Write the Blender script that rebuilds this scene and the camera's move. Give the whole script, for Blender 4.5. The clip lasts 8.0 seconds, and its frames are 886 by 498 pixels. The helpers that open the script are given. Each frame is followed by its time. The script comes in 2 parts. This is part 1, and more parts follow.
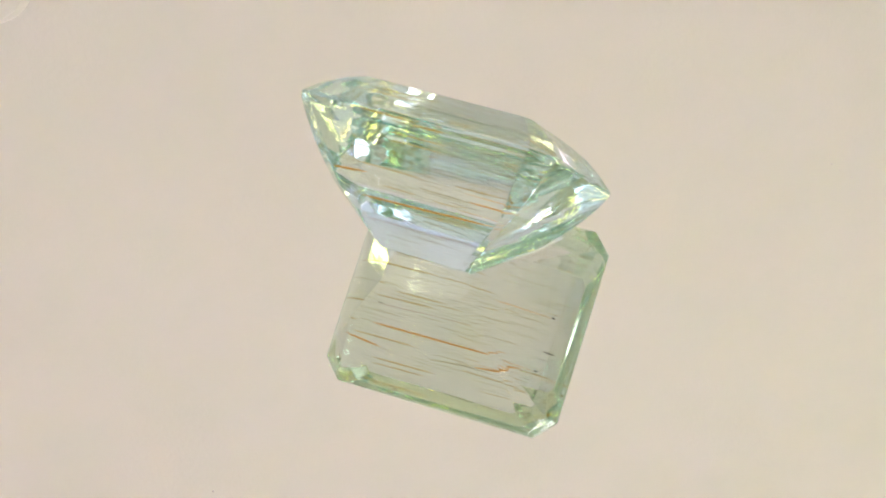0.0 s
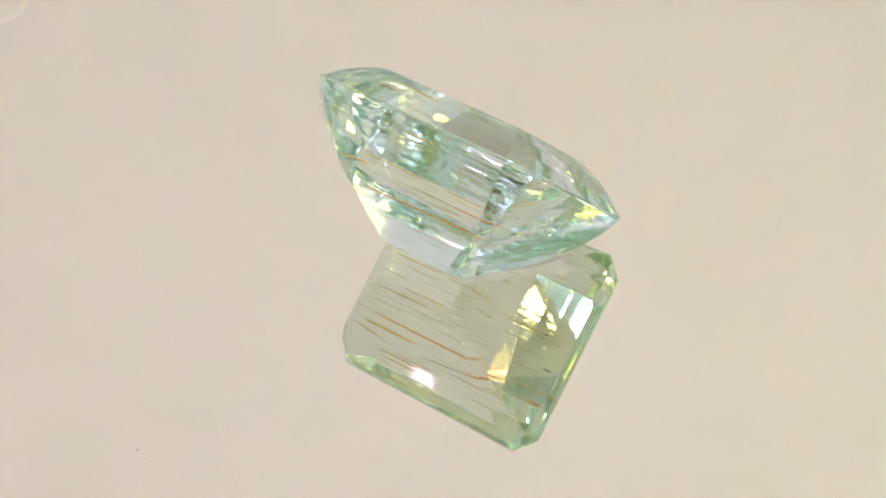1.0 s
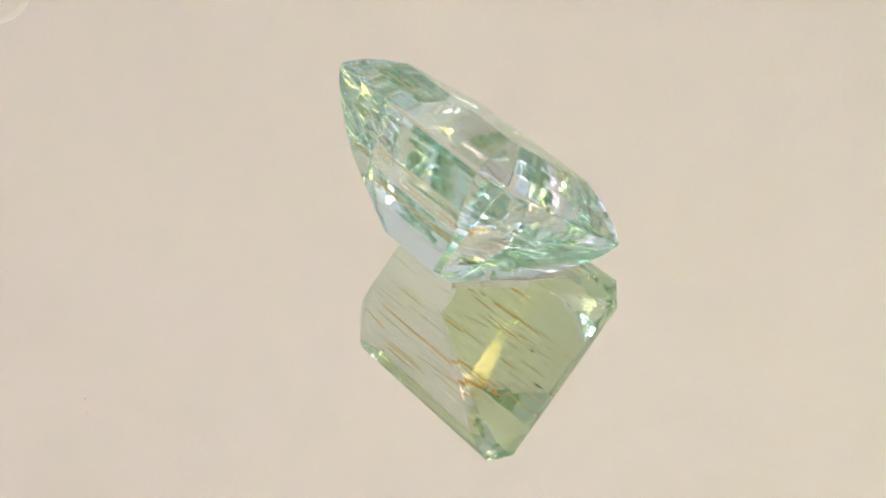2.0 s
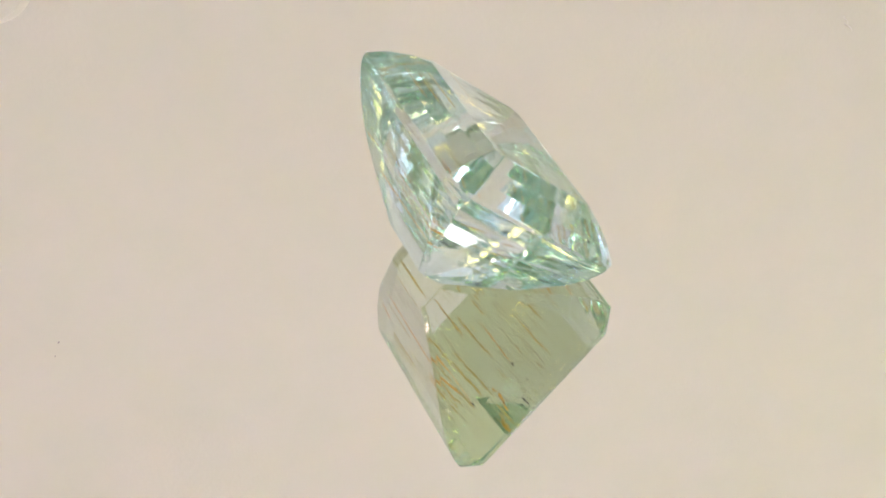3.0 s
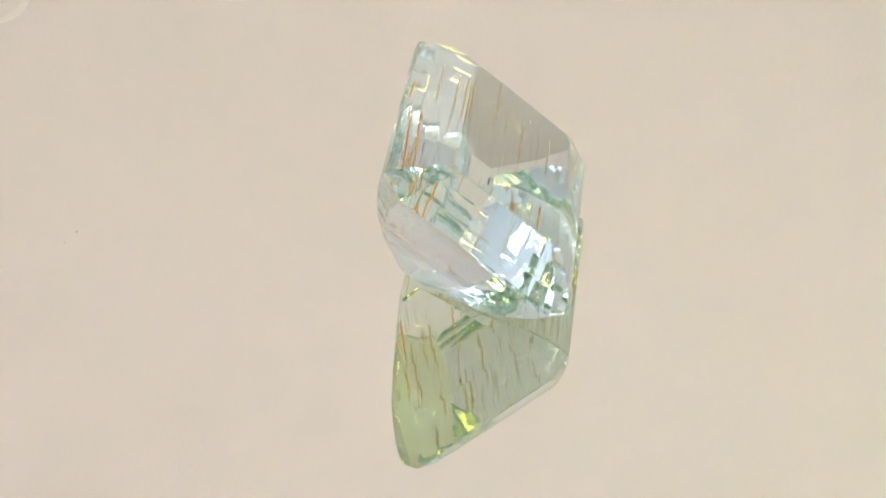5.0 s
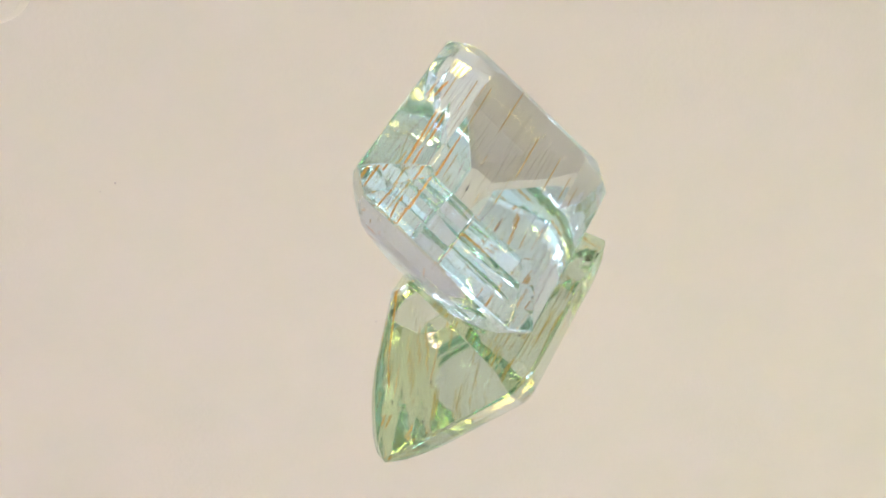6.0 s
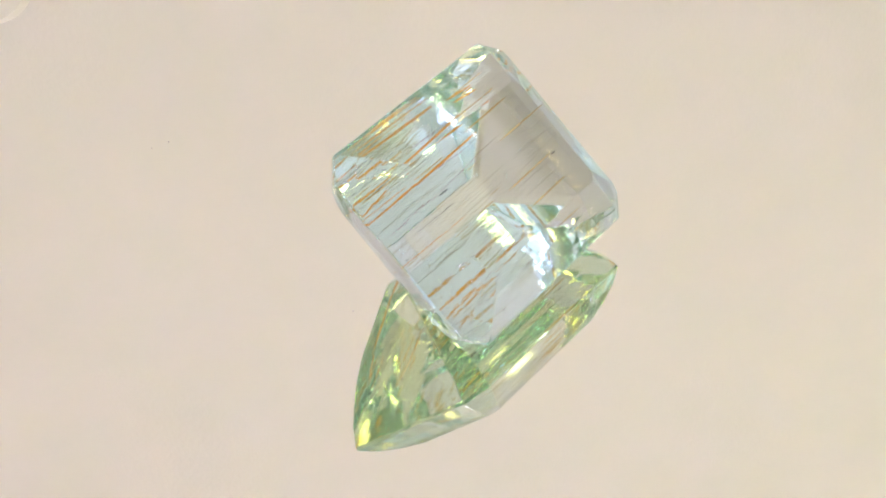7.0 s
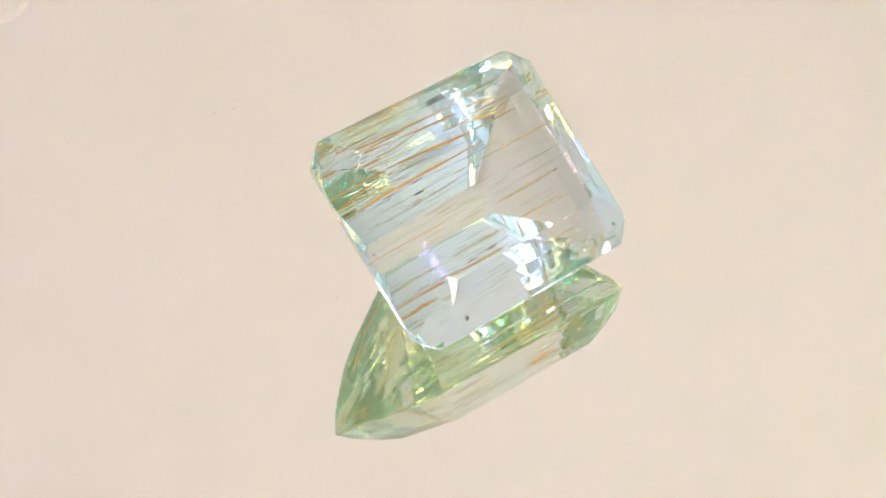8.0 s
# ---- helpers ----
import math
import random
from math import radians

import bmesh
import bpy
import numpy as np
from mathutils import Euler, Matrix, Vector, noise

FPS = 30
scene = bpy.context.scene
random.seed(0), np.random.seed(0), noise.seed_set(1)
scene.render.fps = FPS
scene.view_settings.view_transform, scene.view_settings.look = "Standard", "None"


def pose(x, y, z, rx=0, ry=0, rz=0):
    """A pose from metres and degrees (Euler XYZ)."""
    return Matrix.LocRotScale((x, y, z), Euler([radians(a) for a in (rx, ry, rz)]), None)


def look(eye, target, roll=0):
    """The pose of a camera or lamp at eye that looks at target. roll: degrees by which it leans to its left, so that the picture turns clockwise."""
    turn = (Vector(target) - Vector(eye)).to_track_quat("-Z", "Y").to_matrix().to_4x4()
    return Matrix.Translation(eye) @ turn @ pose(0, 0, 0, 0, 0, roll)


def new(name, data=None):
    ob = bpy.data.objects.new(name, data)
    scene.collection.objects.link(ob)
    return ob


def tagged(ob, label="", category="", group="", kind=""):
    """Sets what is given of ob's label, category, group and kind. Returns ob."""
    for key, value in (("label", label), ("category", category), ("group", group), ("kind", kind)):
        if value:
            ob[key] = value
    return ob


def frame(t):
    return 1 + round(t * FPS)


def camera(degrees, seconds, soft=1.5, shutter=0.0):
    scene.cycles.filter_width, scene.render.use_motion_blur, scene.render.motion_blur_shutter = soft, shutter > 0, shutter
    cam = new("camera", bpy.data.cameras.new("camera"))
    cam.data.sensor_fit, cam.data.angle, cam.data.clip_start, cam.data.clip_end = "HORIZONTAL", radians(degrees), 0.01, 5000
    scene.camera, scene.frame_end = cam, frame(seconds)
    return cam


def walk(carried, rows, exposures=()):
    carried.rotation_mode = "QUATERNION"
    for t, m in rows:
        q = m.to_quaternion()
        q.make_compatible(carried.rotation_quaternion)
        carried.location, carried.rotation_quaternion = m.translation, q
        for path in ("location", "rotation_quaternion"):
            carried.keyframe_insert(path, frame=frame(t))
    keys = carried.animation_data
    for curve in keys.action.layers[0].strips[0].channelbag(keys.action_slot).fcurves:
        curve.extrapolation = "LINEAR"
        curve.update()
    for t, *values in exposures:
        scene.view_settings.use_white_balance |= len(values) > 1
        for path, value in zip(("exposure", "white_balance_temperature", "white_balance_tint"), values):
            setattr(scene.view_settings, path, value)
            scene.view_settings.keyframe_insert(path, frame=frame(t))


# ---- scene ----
# Metres. A step-cut gemstone, 14 mm long, turns on a mirror in a small white photo booth.
SIZE = 0.0926
AXIS = (-0.0029 * SIZE, -0.0080 * SIZE)
SECONDS = 8.0


def turned(t):
    """Degrees by which the turntable has turned at t seconds, clockwise seen from above."""
    return -math.degrees(0.2414 * t + 0.00028 * t * t)


# ---- camera ----
PITCH = 0.6258
cam = camera(2 * math.degrees(math.atan(784 / 3166.1)), SECONDS, soft=1.8)
EYE = (0, -math.cos(PITCH) * SIZE, math.sin(PITCH) * SIZE)
STAND = look(EYE, (0, 0, 0), roll=-2.66)
walk(cam, [(0, STAND), (SECONDS, STAND)],
     exposures=[(0, 0.01, 6500, 10), (1.5, 0.03, 6500, 10), (3, -0.02, 6500, 10.5), (4.5, 0.01, 6500, 10), (6, 0.02, 6500, 10), (7, 0.12, 6500, 11), (7.5, 0.21, 6500, 12), (SECONDS, 0.20, 6500, 14)])

# ---- light: only lamps inside the booth, some of them added as fill ----
world = bpy.data.worlds.new("surroundings")
world.use_nodes = True
world.node_tree.nodes["Background"].inputs["Color"].default_value = (0.5, 0.45, 0.4, 1)
world.node_tree.nodes["Background"].inputs["Strength"].default_value = 0.6
scene.world = world
# light is thrown to and fro many times inside the stone
scene.cycles.max_bounces, scene.cycles.glossy_bounces, scene.cycles.transmission_bounces = 40, 32, 32
scene.cycles.caustics_reflective = scene.cycles.caustics_refractive = True
scene.cycles.transparent_max_bounces = 24
SHEET_POWER = 0.235
PANEL_POWER = 22.0
SPOT_POWER = 34.0
STRIP_POWER = 64.0


# ---- materials ----
def material(name, color=(0.8, 0.8, 0.8), rough=0.5, metal=0.0, spread=0.0, scale=40.0, bump=0.0, second=None):
    """A surface with a fine grain and a broad stain; spread is how far its colour varies."""
    m = bpy.data.materials.new(name)
    m.use_nodes = True
    n, l = m.node_tree.nodes, m.node_tree.links
    b = n["Principled BSDF"]
    b.inputs["Roughness"].default_value, b.inputs["Metallic"].default_value = rough, metal
    b.inputs["Base Color"].default_value = (*color, 1)
    if spread or bump:
        at = n.new("ShaderNodeTexCoord")
        fine, broad = n.new("ShaderNodeTexNoise"), n.new("ShaderNodeTexNoise")
        fine.inputs["Scale"].default_value, broad.inputs["Scale"].default_value = scale * 12, scale
        fine.inputs["Detail"].default_value = broad.inputs["Detail"].default_value = 4
        both = n.new("ShaderNodeMath")
        both.operation = "MULTIPLY_ADD"
        both.inputs[1].default_value = 0.35
        for tex in (fine, broad):
            l.new(at.outputs["Object"], tex.inputs["Vector"])
        l.new(fine.outputs["Fac"], both.inputs[0])
        l.new(broad.outputs["Fac"], both.inputs[2])
        ramp = n.new("ShaderNodeValToRGB")
        ramp.color_ramp.elements[0].position, ramp.color_ramp.elements[1].position = 0.45, 0.95
        dark = second or [c * (1 - spread) for c in color]
        ramp.color_ramp.elements[0].color, ramp.color_ramp.elements[1].color = (*dark, 1), (*color, 1)
        l.new(both.outputs[0], ramp.inputs[0])
        l.new(ramp.outputs[0], b.inputs["Base Color"])
        if bump:
            relief = n.new("ShaderNodeBump")
            relief.inputs["Strength"].default_value, relief.inputs["Distance"].default_value = bump, 0.0004
            l.new(fine.outputs["Fac"], relief.inputs["Height"])
            l.new(relief.outputs[0], b.inputs["Normal"])
    return m


def glowing(name, color, power):
    m = bpy.data.materials.new(name)
    m.use_nodes = True
    b = m.node_tree.nodes["Principled BSDF"]
    b.inputs["Base Color"].default_value = (0.8, 0.8, 0.8, 1)
    b.inputs["Emission Color"].default_value, b.inputs["Emission Strength"].default_value = (*color, 1), power
    return m


def crystal(name, warm, cool, low, high):
    """Clear beryl: its two refractions, the stronger one bluer, under a polish with faint lines along the stone."""
    m = bpy.data.materials.new(name)
    m.use_nodes = True
    n, l = m.node_tree.nodes, m.node_tree.links
    n.remove(n["Principled BSDF"])
    pair, skin, rays = n.new("ShaderNodeMixShader"), n.new("ShaderNodeMixShader"), []
    for i, (tint, ior) in enumerate(((warm, low), (cool, high))):
        r = n.new("ShaderNodeBsdfRefraction")
        r.inputs["Color"].default_value = (*tint, 1)
        r.inputs["Roughness"].default_value, r.inputs["IOR"].default_value = 0.004, ior
        l.new(r.outputs[0], pair.inputs[i + 1])
        rays.append(r)
    pair.inputs[0].default_value = 0.5
    polish, share = n.new("ShaderNodeBsdfGlossy"), n.new("ShaderNodeFresnel")
    polish.inputs["Color"].default_value, polish.inputs["Roughness"].default_value = (0.862, 0.940, 0.909, 1), 0.006
    share.inputs["IOR"].default_value = (low + high) / 2
    at, along, grain, relief = n.new("ShaderNodeTexCoord"), n.new("ShaderNodeMapping"), n.new("ShaderNodeTexNoise"), n.new("ShaderNodeBump")
    along.inputs["Scale"].default_value = (60, 3600, 3600)
    grain.inputs["Scale"].default_value, grain.inputs["Detail"].default_value = 1.0, 3.0
    relief.inputs["Strength"].default_value, relief.inputs["Distance"].default_value = 0.35, 0.000008
    l.new(at.outputs["Object"], along.inputs["Vector"])
    l.new(along.outputs[0], grain.inputs["Vector"])
    l.new(grain.outputs["Fac"], relief.inputs["Height"])
    l.new(relief.outputs[0], polish.inputs["Normal"])
    for r in rays:
        l.new(relief.outputs[0], r.inputs["Normal"])
    l.new(share.outputs[0], skin.inputs[0])
    l.new(pair.outputs[0], skin.inputs[1])
    l.new(polish.outputs[0], skin.inputs[2])
    l.new(skin.outputs[0], n["Material Output"].inputs["Surface"])
    return m


def sheer(name, tint, sheen, share):
    """A thin coloured crystal that lets light through and scatters some of it."""
    m = bpy.data.materials.new(name)
    m.use_nodes = True
    n, l = m.node_tree.nodes, m.node_tree.links
    n.remove(n["Principled BSDF"])
    clear, front, back = n.new("ShaderNodeBsdfTransparent"), n.new("ShaderNodeBsdfDiffuse"), n.new("ShaderNodeBsdfTranslucent")
    milk, mix = n.new("ShaderNodeMixShader"), n.new("ShaderNodeMixShader")
    at, grain, ramp = n.new("ShaderNodeTexCoord"), n.new("ShaderNodeTexNoise"), n.new("ShaderNodeValToRGB")
    grain.inputs["Scale"].default_value = 1500
    ramp.color_ramp.elements[0].color = (*[c * 0.92 for c in tint], 1)
    ramp.color_ramp.elements[1].color = (*tint, 1)
    l.new(at.outputs["Object"], grain.inputs["Vector"])
    l.new(grain.outputs["Fac"], ramp.inputs[0])
    l.new(ramp.outputs[0], clear.inputs["Color"])
    front.inputs["Color"].default_value = back.inputs["Color"].default_value = (*sheen, 1)
    milk.inputs[0].default_value = 0.5
    l.new(front.outputs[0], milk.inputs[1])
    l.new(back.outputs[0], milk.inputs[2])
    mix.inputs[0].default_value = share
    l.new(clear.outputs[0], mix.inputs[1])
    l.new(milk.outputs[0], mix.inputs[2])
    l.new(mix.outputs[0], n["Material Output"].inputs["Surface"])
    return m


BERYL = crystal("beryl", (0.94, 0.945, 0.87), (0.85, 0.945, 0.98), 1.572, 1.590)
MIRROR = material("mirror_silver", (0.885, 0.885, 0.69), 0.0, 1.0)
STEEL = material("brushed_steel", (0.55, 0.55, 0.56), 0.3, 1.0, 0.15, 200, 0.1)
FABRIC = material("booth_fabric", (0.80, 0.785, 0.795), 0.9, 0.0, 0.05, 70, 0.15, (0.77, 0.78, 0.76))
CAP = material("white_plastic", (0.82, 0.815, 0.81), 0.5, 0.0, 0.02, 60, 0.05)
PLASTIC = material("black_plastic", (0.03, 0.03, 0.032), 0.45, 0.0, 0.3, 60, 0.1)
RUST = sheer("rust_needle", (1.0, 0.92, 0.62), (1.0, 0.78, 0.28), 0.42)
EMBER = sheer("ember_needle", (1.0, 0.80, 0.40), (1.0, 0.54, 0.10), 0.62)
AMBER = sheer("amber_needle", (1.0, 0.97, 0.84), (1.0, 0.88, 0.40), 0.18)
PALE = sheer("pale_tube", (1.0, 1.0, 0.97), (1.0, 0.98, 0.9), 0.12)
BLACK = material("black_inclusion", (0.012, 0.011, 0.012), 0.4, 0.0, 0.3, 900, 0)
PLUM = material("plum_needle", (0.30, 0.14, 0.16), 0.3, 0.0, 0.3, 900, 0)
LINT = material("lint", (0.75, 0.73, 0.66), 0.9, 0.0, 0.2, 900, 0)
DUST = material("dust_grain", (0.58, 0.55, 0.50), 0.9, 0.0, 0.3, 900, 0)
PANEL = glowing("panel_light", (0.92, 0.95, 1.34), PANEL_POWER)
SPOT = glowing("spot_light", (1.0, 0.84, 0.54), SPOT_POWER)
SHEET = glowing("sheet_light", (0.89, 0.95, 1.72), SHEET_POWER)
# violet by choice, to stand in for the stone's blue dispersion glints
COOL = glowing("cool_light", (0.42, 0.36, 1.0), STRIP_POWER * 0.45)
# tinted fill for two added strips: pinker to the west, yellower to the east
ROSE_FILL = glowing("rose_fill_light", (1.0, 0.58, 0.94), STRIP_POWER * 0.55)
MELLOW_FILL = glowing("mellow_fill_light", (0.85, 0.92, 0.36), STRIP_POWER * 0.7)
WARM = glowing("warm_light", (1.0, 0.68, 0.20), STRIP_POWER * 0.6)


# ---- mesh helpers ----
def part(name, bm, mat, parent=None, label=""):
    me = bpy.data.meshes.new(name)
    bm.to_mesh(me)
    bm.free()
    me.materials.append(mat)
    ob = new(name, me)
    ob.parent = parent
    return tagged(ob, label) if label else ob


def block(size, at=(0, 0, 0), bevel=0.0):
    bm = bmesh.new()
    bmesh.ops.create_cube(bm, size=1, matrix=Matrix.Translation(at) @ Matrix.Diagonal((*size, 1)))
    if bevel:
        bmesh.ops.bevel(bm, geom=bm.edges[:], offset=bevel, segments=2, profile=0.5, affect="EDGES")
    return bm


def lathe(profile, sides=96):
    """A turned solid from (radius, height) pairs, closed at both ends."""
    bm = bmesh.new()
    rings = [[bm.verts.new((r * math.cos(a), r * math.sin(a), z)) for a in [2 * math.pi * k / sides for k in range(sides)]] for r, z in profile]
    for lo, hi in zip(rings, rings[1:]):
        for k in range(sides):
            bm.faces.new((lo[k], lo[(k + 1) % sides], hi[(k + 1) % sides], hi[k]))
    bm.faces.new(rings[0][::-1])
    bm.faces.new(rings[-1])
    bmesh.ops.recalc_face_normals(bm, faces=bm.faces[:])
    return bm


# ---- the setting: a closed booth of white fabric, half a metre high ----
TENT = (0.30, 0.30, 0.46)


def booth():
    w, d, h = TENT
    for name, size, at in (("floor", (2 * w, 2 * d, 0.004), (0, 0, -0.016)), ("ceiling", (2 * w, 2 * d, 0.004), (0, 0, h - 0.012)),
                           ("wall_north", (2 * w, 0.004, h), (0, d - 0.002, h / 2 - 0.014)),
                           ("wall_south", (2 * w, 0.004, h), (0, -d + 0.002, h / 2 - 0.014)),
                           ("wall_east", (0.004, 2 * d - 0.008, h), (w - 0.002, 0, h / 2 - 0.014)),
                           ("wall_west", (0.004, 2 * d - 0.008, h), (-w + 0.002, 0, h / 2 - 0.014))):
        tagged(part(name, block(size, at), FABRIC), "plain white fabric panel of the photo booth", kind="structure")


def light_panel(name, at, wide, deep, label, cells=1, glow=None):
    """A flat lamp that shines along its own -z."""
    lamp = new(name)
    lamp.matrix_basis = at
    tagged(lamp, label, "lamp")
    part("housing", block((wide + 0.02, deep + 0.02, 0.012), (0, 0, 0.006), 0.002), CAP, lamp)
    step = wide / cells
    for k in range(cells):
        x = (k + 0.5) * step - wide / 2
        part("diffuser", block((step * (0.55 if cells > 1 else 1), deep, 0.003), (x, 0, -0.0017)), glow or PANEL, lamp, "glowing diffuser")


def spot_lamp(at, aim, radius):
    lamp = new("spot_lamp")
    lamp.matrix_basis = look(at, aim)
    tagged(lamp, "small round LED lamp on the wall of the booth", "lamp", "spot lamps")
    r = radius
    part("housing", lathe([(r * 0.5, 0.05), (r * 0.8, 0.045), (r * 1.25, 0.012), (r * 1.25, 0.001), (r * 1.1, 0.001)], 32), CAP, lamp)
    part("lens", lathe([(r, 0.0005), (r, -0.0005), (r * 0.8, -0.002)], 32), SPOT, lamp, "glowing round lens")


def led_strip(at, length, count, mat):
    """A white bar with a row of small square lights on its underside."""
    bar = new("led_strip")
    bar.matrix_basis = at
    tagged(bar, "unseen slim white LED strip with a row of lit dots", "lamp", "led strips")
    part("channel", block((length, 0.012, 0.008), (0, 0, 0.004), 0.0015), CAP, bar)
    first = part("light", block((0.0075, 0.0065, 0.0012), (0, 0, -0.0006)), mat, bar)
    first.location.x = -length / 2 + length / count / 2
    for k in range(1, count):
        dot = new("light", first.data)
        dot.parent = bar
        dot.location.x = -length / 2 + length / count * (k + 0.5)


def macro_lens():
    """The black lens that films the stone; the eye looks out of its front glass."""
    lens = new("macro_lens")
    lens.matrix_basis = STAND
    tagged(lens, "black macro lens that looks at the gemstone", "lens")
    part("barrel", lathe([(0.0085, 0.004), (0.0095, 0.005), (0.0095, 0.040), (0.009, 0.041)], 48), PLASTIC, lens)


def pale_disc():
    """A white disc added on the back wall, so the mirror shows a lighter corner patch."""
    cap = new("pale_disc")
    cap.matrix_basis = pose(-0.1025, TENT[1] - 0.004, 0.1310, 90, 0, 0)
    tagged(cap, "round white disc added on the back wall as a lighter patch in the mirror", "cap")
    part("cover", lathe([(0.0118, 0.0), (0.0118, 0.0015), (0.010, 0.0035), (0.007, 0.0045), (0.002, 0.005)], 48), CAP, cap)


def turntable():
    """A mirror disc in a thin steel rim, on a drum."""
    base = new("mirror_turntable")
    base.location = (*AXIS, 0)
    tagged(base, "round mirror turntable that carries the gemstone", "turntable")
    part("mirror", lathe([(0.0815, -0.003), (0.082, -0.0027), (0.082, -0.0003), (0.0817, 0.0)], 160), MIRROR, base, "warm-toned mirror disc")
    part("rim", lathe([(0.0835, -0.0035), (0.0845, -0.003), (0.0845, -0.0062), (0.083, -0.0066)], 160), STEEL, base)
    part("drum", lathe([(0.07, -0.014), (0.072, -0.013), (0.072, -0.0067), (0.07, -0.0066)], 96), PLASTIC, base)
    return base


# ---- the gemstone ----
def ring(length, width, cut, height, shift=(0, 0)):
    """Eight corners of a step, counter-clockwise seen from the table."""
    l, w = length, width
    c = cut
    flat = [(l, -w + c), (l, w - c), (l - c, w), (-l + c, w), (-l, w - c), (-l, -w + c), (-l + c, -w), (l - c, -w)]
    return [Vector(((x + shift[0]) * SIZE, (y + shift[1]) * SIZE, height * SIZE)) for x, y in flat]


STEPS = [ring(0.0507, 0.0349, 0.0040, 0.0191, (-0.0014, 0.0006)),
         ring(0.0605, 0.0453, 0.0069, 0.0142, (-0.0010, 0.0004)),
         ring(0.0690, 0.0546, 0.0095, 0.0080, (-0.0005, 0.0002)),
         ring(0.0756, 0.0620, 0.0117, 0.0010),
         ring(0.0756, 0.0620, 0.0117, -0.0010),
         ring(0.0738, 0.0608, 0.0110, -0.0050, (0.0001, 0.0001)),
         ring(0.0703, 0.0583, 0.0098, -0.0111, (0.0002, 0.0003)),
         ring(0.0652, 0.0522, 0.0082, -0.0205, (0.0004, 0.0006)),
         ring(0.0586, 0.0442, 0.0058, -0.0304, (0.0006, 0.0009)),
         ring(0.0504, 0.0341, 0.0030, -0.0410, (0.0008, 0.0012)),
         ring(0.0261, 0.0087, 0.0030, -0.0664, (0.0013, 0.0019))]
REST = Matrix(((0.87231, 0.34718, 0.34429), (-0.48847, 0.6498, 0.58237), (-0.02154, -0.67618, 0.73642))).to_4x4()
REST = REST.to_quaternion().to_matrix().to_4x4()
LOW = min((REST @ v).z for s in STEPS for v in s)
LYING = Matrix.Translation((0.0141 * SIZE, 0.0272 * SIZE, 0.00001 - LOW)) @ REST


def gem_body():
    bm = bmesh.new()
    rng = random.Random(11)
    slip = lambda k: Vector([rng.uniform(-1, 1) * (0.00003 if k not in (0, 3, 4, len(STEPS) - 1) else 0.0) for _ in range(3)])
    rings = [[bm.verts.new(v + slip(k)) for v in s] for k, s in enumerate(STEPS)]  # cut by hand: no two facets quite alike
    bm.faces.new(rings[0])
    bm.faces.new(rings[-1][::-1])
    for hi, lo in zip(rings, rings[1:]):
        for k in range(8):
            bm.faces.new((hi[k], lo[k], lo[(k + 1) % 8], hi[(k + 1) % 8]))
    bmesh.ops.recalc_face_normals(bm, faces=bm.faces[:])
    bmesh.ops.bevel(bm, geom=bm.edges[:], offset=0.00003, segments=1, affect="EDGES")
    return bm


def inside(p, margin):
    """Whether p lies in the stone, at least margin under its surface."""
    for hi, lo in zip(STEPS, STEPS[1:]):
        for k in range(8):
            a, b, c = hi[k], lo[k], lo[(k + 1) % 8]
            n = (b - a).cross(c - a)
            if n.length > 1e-12 and n.normalized().dot(p - a) > -margin:
                return False
    return STEPS[-1][0].z + margin < p.z < STEPS[0][0].z - margin


def needle(length, radius, bend=0.0):
    """A thin six-sided needle along x that tapers at both ends."""
    bm = bmesh.new()
    cuts = [(-0.5, 0.15), (-0.42, 0.8), (0.0, 1.0), (0.3, 0.85), (0.5, 0.1)]
    rings = []
    for s, k in cuts:
        rings.append([bm.verts.new((s * length, radius * k * math.cos(a) + bend * length * (s * s), radius * k * math.sin(a)))
                      for a in [math.pi * j / 2.5 for j in range(5)]])
    for lo, hi in zip(rings, rings[1:]):
        for j in range(5):
            bm.faces.new((lo[j], lo[(j + 1) % 5], hi[(j + 1) % 5], hi[j]))
    bm.faces.new(rings[0][::-1])
    bm.faces.new(rings[-1])
    bmesh.ops.recalc_face_normals(bm, faces=bm.faces[:])
    for f in bm.faces:
        f.smooth = True
    return bm


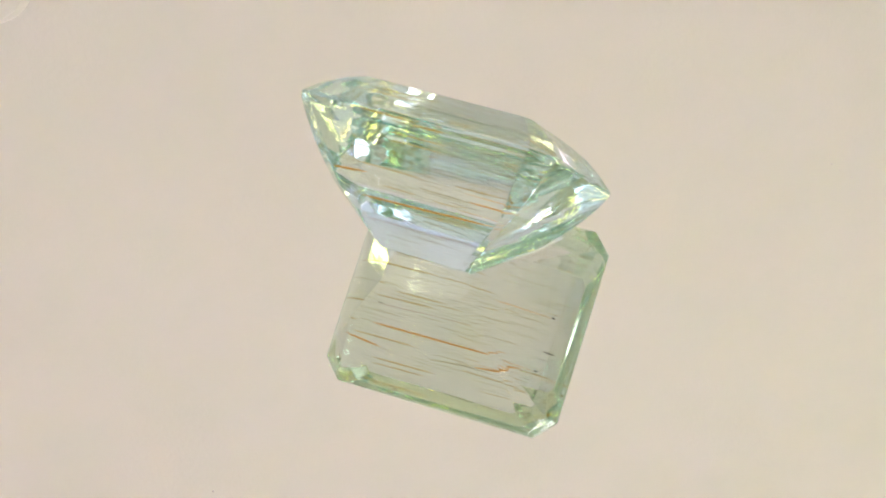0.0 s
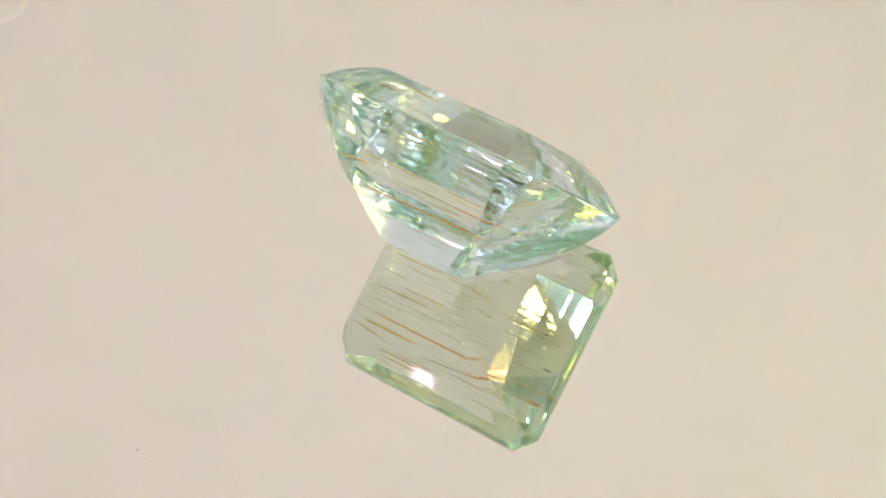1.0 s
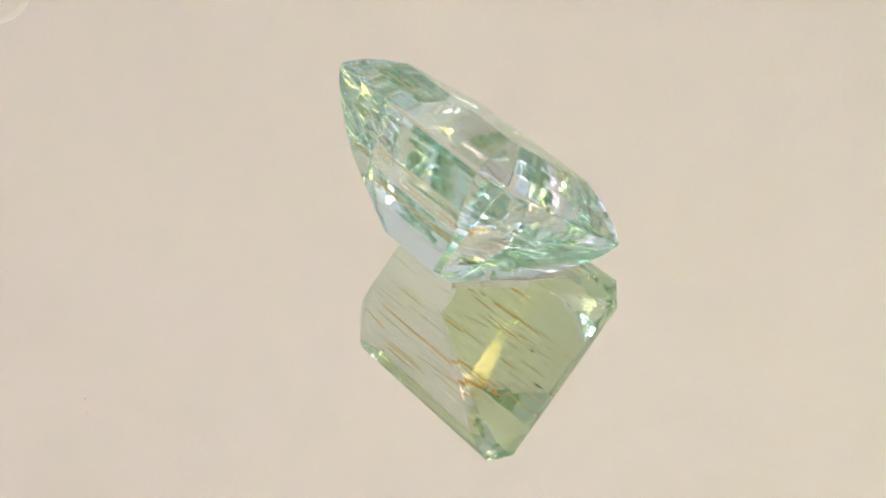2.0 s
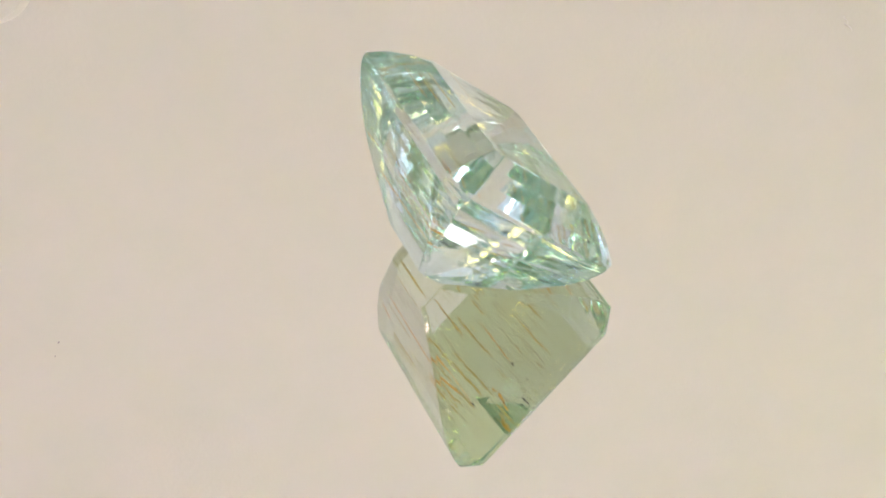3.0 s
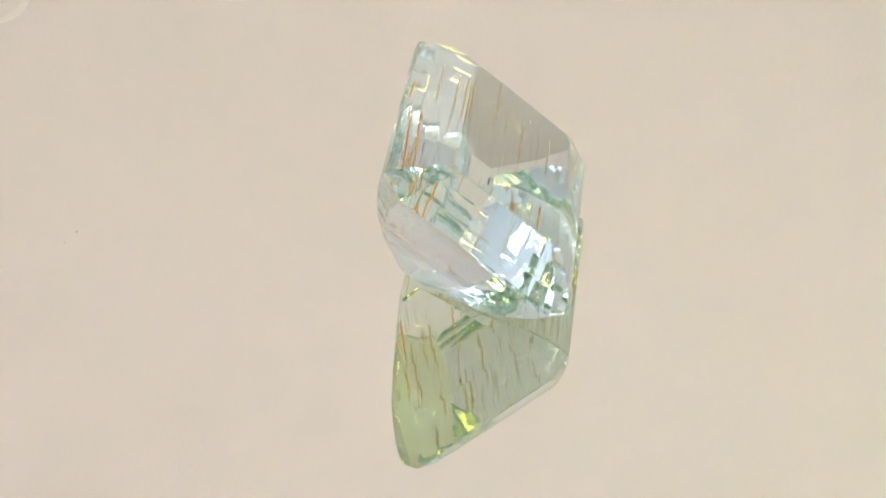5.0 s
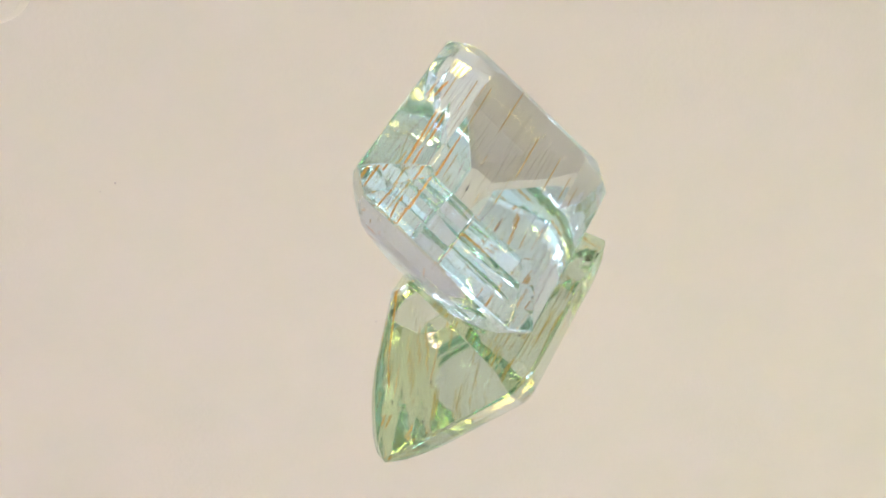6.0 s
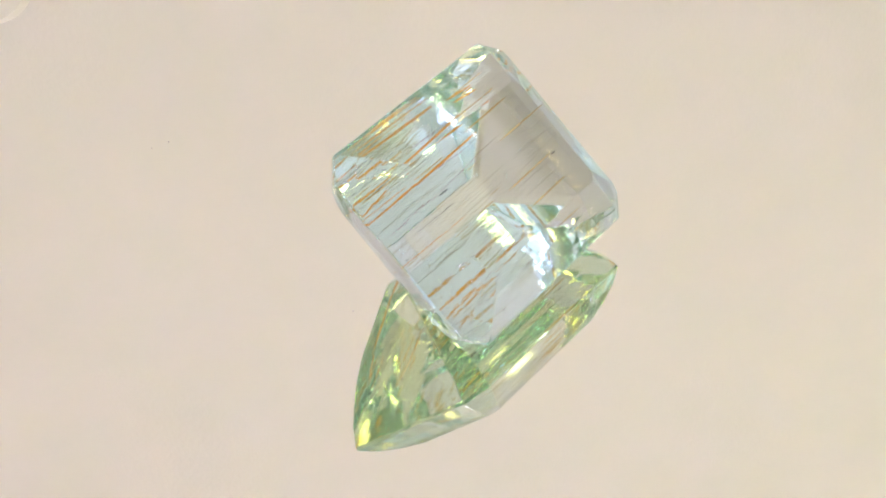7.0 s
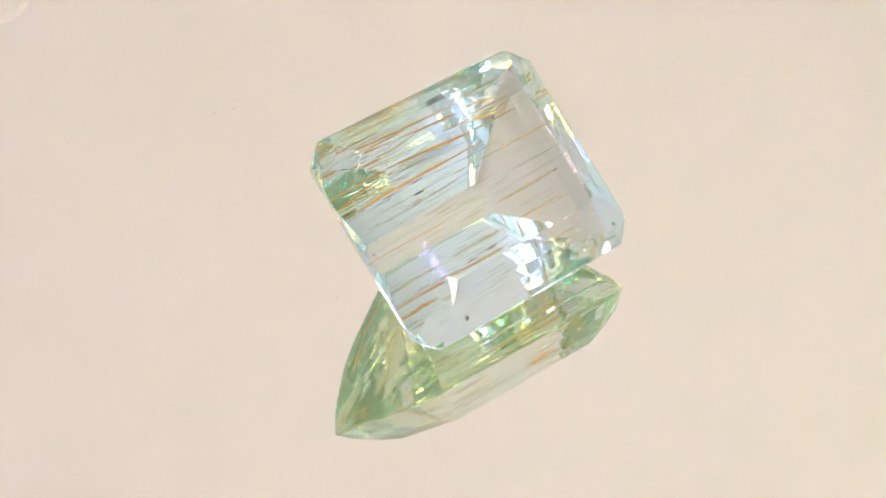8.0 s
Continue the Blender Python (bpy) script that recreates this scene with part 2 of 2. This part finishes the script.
def gemstone():
    gem = new("gemstone")
    tagged(gem, "pale green step-cut gemstone with golden and rust-coloured needle inclusions", "gemstone")
    body = part("body", gem_body(), BERYL, gem, "clear pale green faceted beryl")
    body.visible_shadow = False  # the clear stone lets the lamps' light in to its needles
    rng = random.Random(7)
    lx, ly = STEPS[4][1].x, STEPS[4][2].y
    kinds = [("needle", RUST, 15, (0.0010, 0.0040), 0.000032), ("needle", AMBER, 110, (0.0008, 0.0030), 0.000012),
             ("growth_tube", PALE, 24, (0.0010, 0.0048), 0.000009), ("dark_needle", BLACK, 8, (0.0006, 0.0022), 0.000010)]
    for name, mat, count, span, radius in kinds:
        shapes = []
        for i in range(6):
            n = part(name, needle(span[0] + (span[1] - span[0]) * i / 5, radius * (0.6 + 0.16 * i), rng.uniform(-0.01, 0.01)), mat, gem)
            shapes.append((n.data, span[0] + (span[1] - span[0]) * i / 5))
            bpy.data.objects.remove(n)
        made = 0
        while made < count:
            data, length = rng.choice(shapes)
            p = Vector((rng.uniform(-lx, lx), rng.uniform(-ly, ly), rng.uniform(STEPS[-1][0].z, STEPS[0][0].z)))
            half = Vector((length / 2 + 0.0002, 0, 0))
            if inside(p - half, 0.00015) and inside(p + half, 0.00015):
                n = new(name, data)
                n.parent = gem
                n.matrix_basis = Matrix.Translation(p) @ pose(0, 0, 0, rng.uniform(0, 360), rng.uniform(-1, 1), rng.uniform(-1, 1))
                made += 1
    # the needles and grains that show singly, in millimetres along the stone's own axes
    for name, mat, a, b, radius in (("needle", EMBER, (-3.1, -2.3, -3.80), (4.4, -2.15, -3.4), 0.060),
                                    ("needle", AMBER, (0.2, -3.3, -2.80), (2.6, -2.95, -2.65), 0.050),
                                    ("needle", EMBER, (2.8, -2.92, -2.64), (5.0, -2.6, -2.5), 0.048),
                                    ("needle", EMBER, (-4.7, -3.1, -2.80), (-2.7, -3.35, -2.7), 0.060),
                                    ("dark_needle", PLUM, (-3.2, -1.4, -4.80), (3.4, -1.0, -4.5), 0.014),
                                    ("needle", EMBER, (5.70, 0.40, -2.05), (1.6, 0.45, -2.0), 0.020),
                                    ("needle", EMBER, (5.60, -2.5, -2.10), (2.2, -2.45, -2.1), 0.018),
                                    ("grain", BLACK, (5.65, 0.40, -2.06), (5.95, 0.40, -2.06), 0.055),
                                    ("grain", BLACK, (5.62, -2.5, -2.12), (5.90, -2.5, -2.12), 0.050),
                                    ("grain", BLACK, (3.25, -1.15, 1.66), (3.90, -1.15, 1.66), 0.040),
                                    ("grain", BLACK, (-4.35, 0.92, 0.54), (-4.0, 0.92, 0.54), 0.030),
                                    ("grain", BLACK, (3.60, 4.50, -0.92), (3.8, 4.50, -0.92), 0.045),
                                    ("grain", BLACK, (5.75, 0.22, -0.75), (5.9, 0.22, -0.75), 0.035)):
        a, b = Vector(a) / 1000, Vector(b) / 1000
        n = part(name, needle((b - a).length, radius / 1000), mat, gem)
        n.matrix_basis = Matrix.Translation((a + b) / 2) @ (b - a).to_track_quat("X", "Z").to_matrix().to_4x4()
    return gem


def dust_speck(radius, seed, mat):
    """A grain of dust, uneven and a little flat."""
    bm = bmesh.new()
    bmesh.ops.create_icosphere(bm, subdivisions=2, radius=radius)
    for v in bm.verts:
        k = 1 + 0.6 * noise.noise(v.co * (0.9 / radius) + Vector((seed, 0, 0)))
        v.co = Vector((v.co.x * k * 1.3, v.co.y * k, max(v.co.z * k * 0.6, -radius * 0.25)))
    low = min(v.co.z for v in bm.verts)
    for v in bm.verts:
        v.co.z -= low
    return tagged(part("dust_speck", bm, mat), "tiny grey grain of dust on the mirror", "dust", "dust on the mirror")


def fibre(points, radius):
    """A short bent hair lying on the mirror."""
    bm = bmesh.new()
    rings = []
    for i, (x, y) in enumerate(points):
        k = radius * (0.4 if i in (0, len(points) - 1) else 1.0)
        rings.append([bm.verts.new((x + k * math.cos(a), y, radius + k * math.sin(a))) for a in [2 * math.pi * j / 6 for j in range(6)]])
    for lo, hi in zip(rings, rings[1:]):
        for j in range(6):
            bm.faces.new((lo[j], lo[(j + 1) % 6], hi[(j + 1) % 6], hi[j]))
    bm.faces.new(rings[0][::-1])
    bm.faces.new(rings[-1])
    bmesh.ops.recalc_face_normals(bm, faces=bm.faces[:])
    return tagged(part("fibre", bm, LINT), "pale short fibre lying on the mirror", "fibre", "fibres on the mirror")


# grains and hairs on the mirror: place from the axis in millimetres, size, turn
SPECKS = [(-10.3, -16.6, 0.04, 20), (-9.6, -17.4, 0.03, 70), (21.68, 6.96, 0.045, 10), (22.49, 5.59, 0.035, 50),
          (22.0, 6.3, 0.03, 0), (4.69, -3.73, 0.03, 120)]
HAIRS = [(4.6, 33.6, 0.02, 50), (4.1, 34.2, 0.016, 35)]


def motions():
    rows = [k / 10 for k in range(81)]
    for ob, (x, y, _, turn) in zip(dust + hairs, SPECKS + HAIRS):
        walk(ob, [(t, pose(*AXIS, 0, 0, 0, turned(t)) @ pose(x / 1000, y / 1000, 0.00001, 0, 0, turn)) for t in rows])
    walk(plate, [(t, pose(*AXIS, 0, 0, 0, turned(t))) for t in rows])
    walk(stone, [(t, pose(*AXIS, 0, 0, 0, turned(t)) @ LYING) for t in rows])


booth()
# unseen glowing sheet, added as even fill light for the walls and stone
light_panel("roof_fill_sheet", pose(0.08, -0.01, TENT[2] - 0.026), 0.40, 0.50, "large unseen fill-light sheet added under the booth ceiling", 1, SHEET)
light_panel("ceiling_lamp", pose(-0.032, -0.052, TENT[2] - 0.043), 0.050, 0.046, "small flat white lamp under the light sheet")
light_panel("front_lamp", pose(0.04, -0.28, 0.40, 80, 0, 0), 0.34, 0.022, "long white lamp of square cells high on the front wall", 9)
spot_lamp((-0.27, 0.02, 0.215), (0, 0, 0.02), 0.010)
spot_lamp((-0.11, -0.27, 0.25), (0, 0, 0.02), 0.0125)
spot_lamp((-0.20, -0.26, 0.345), (0, 0, 0.02), 0.011)
spot_lamp((0.20, -0.27, 0.135), (0, 0, 0.02), 0.015)
sideways = pose(0, 0, 0, 0, 0, 90)
# unseen strip, added to tint the back wall pink on its west side
led_strip(pose(-0.287, 0.12, 0.29, 0, -90, 0) @ sideways, 0.30, 12, ROSE_FILL)
# its violet colour imitates blue dispersion flashes in the stone
led_strip(pose(0.0, -0.287, 0.30, 90, 0, 0), 0.50, 18, COOL)
led_strip(pose(0.10, -0.287, 0.085, 90, 0, 0), 0.34, 14, WARM)
led_strip(pose(0.10, -0.287, 0.105, 90, 0, 0), 0.34, 14, WARM)
# unseen strip, added to tint the back wall yellow-green on its east side
led_strip(pose(0.287, 0.12, 0.31, 0, 90, 0) @ sideways, 0.30, 12, MELLOW_FILL)
# two unseen strips, added overhead for more golden sparkle in the stone
led_strip(pose(0.06, -0.14, 0.405), 0.40, 9, WARM)
led_strip(pose(0.06, 0.10, 0.405), 0.40, 9, WARM)
macro_lens()
pale_disc()
plate = turntable()
stone = gemstone()
dust = [dust_speck(size / 1000, i * 3.7, DUST if i not in (2, 3, 4) else LINT) for i, (_, _, size, _) in enumerate(SPECKS)]
hairs = [fibre([(0.0, -0.0006), (0.00008, -0.0003), (0.00004, 0.0), (-0.0001, 0.0003), (-0.00005, 0.0006)], size / 1000) for _, _, size, _ in HAIRS]
motions()
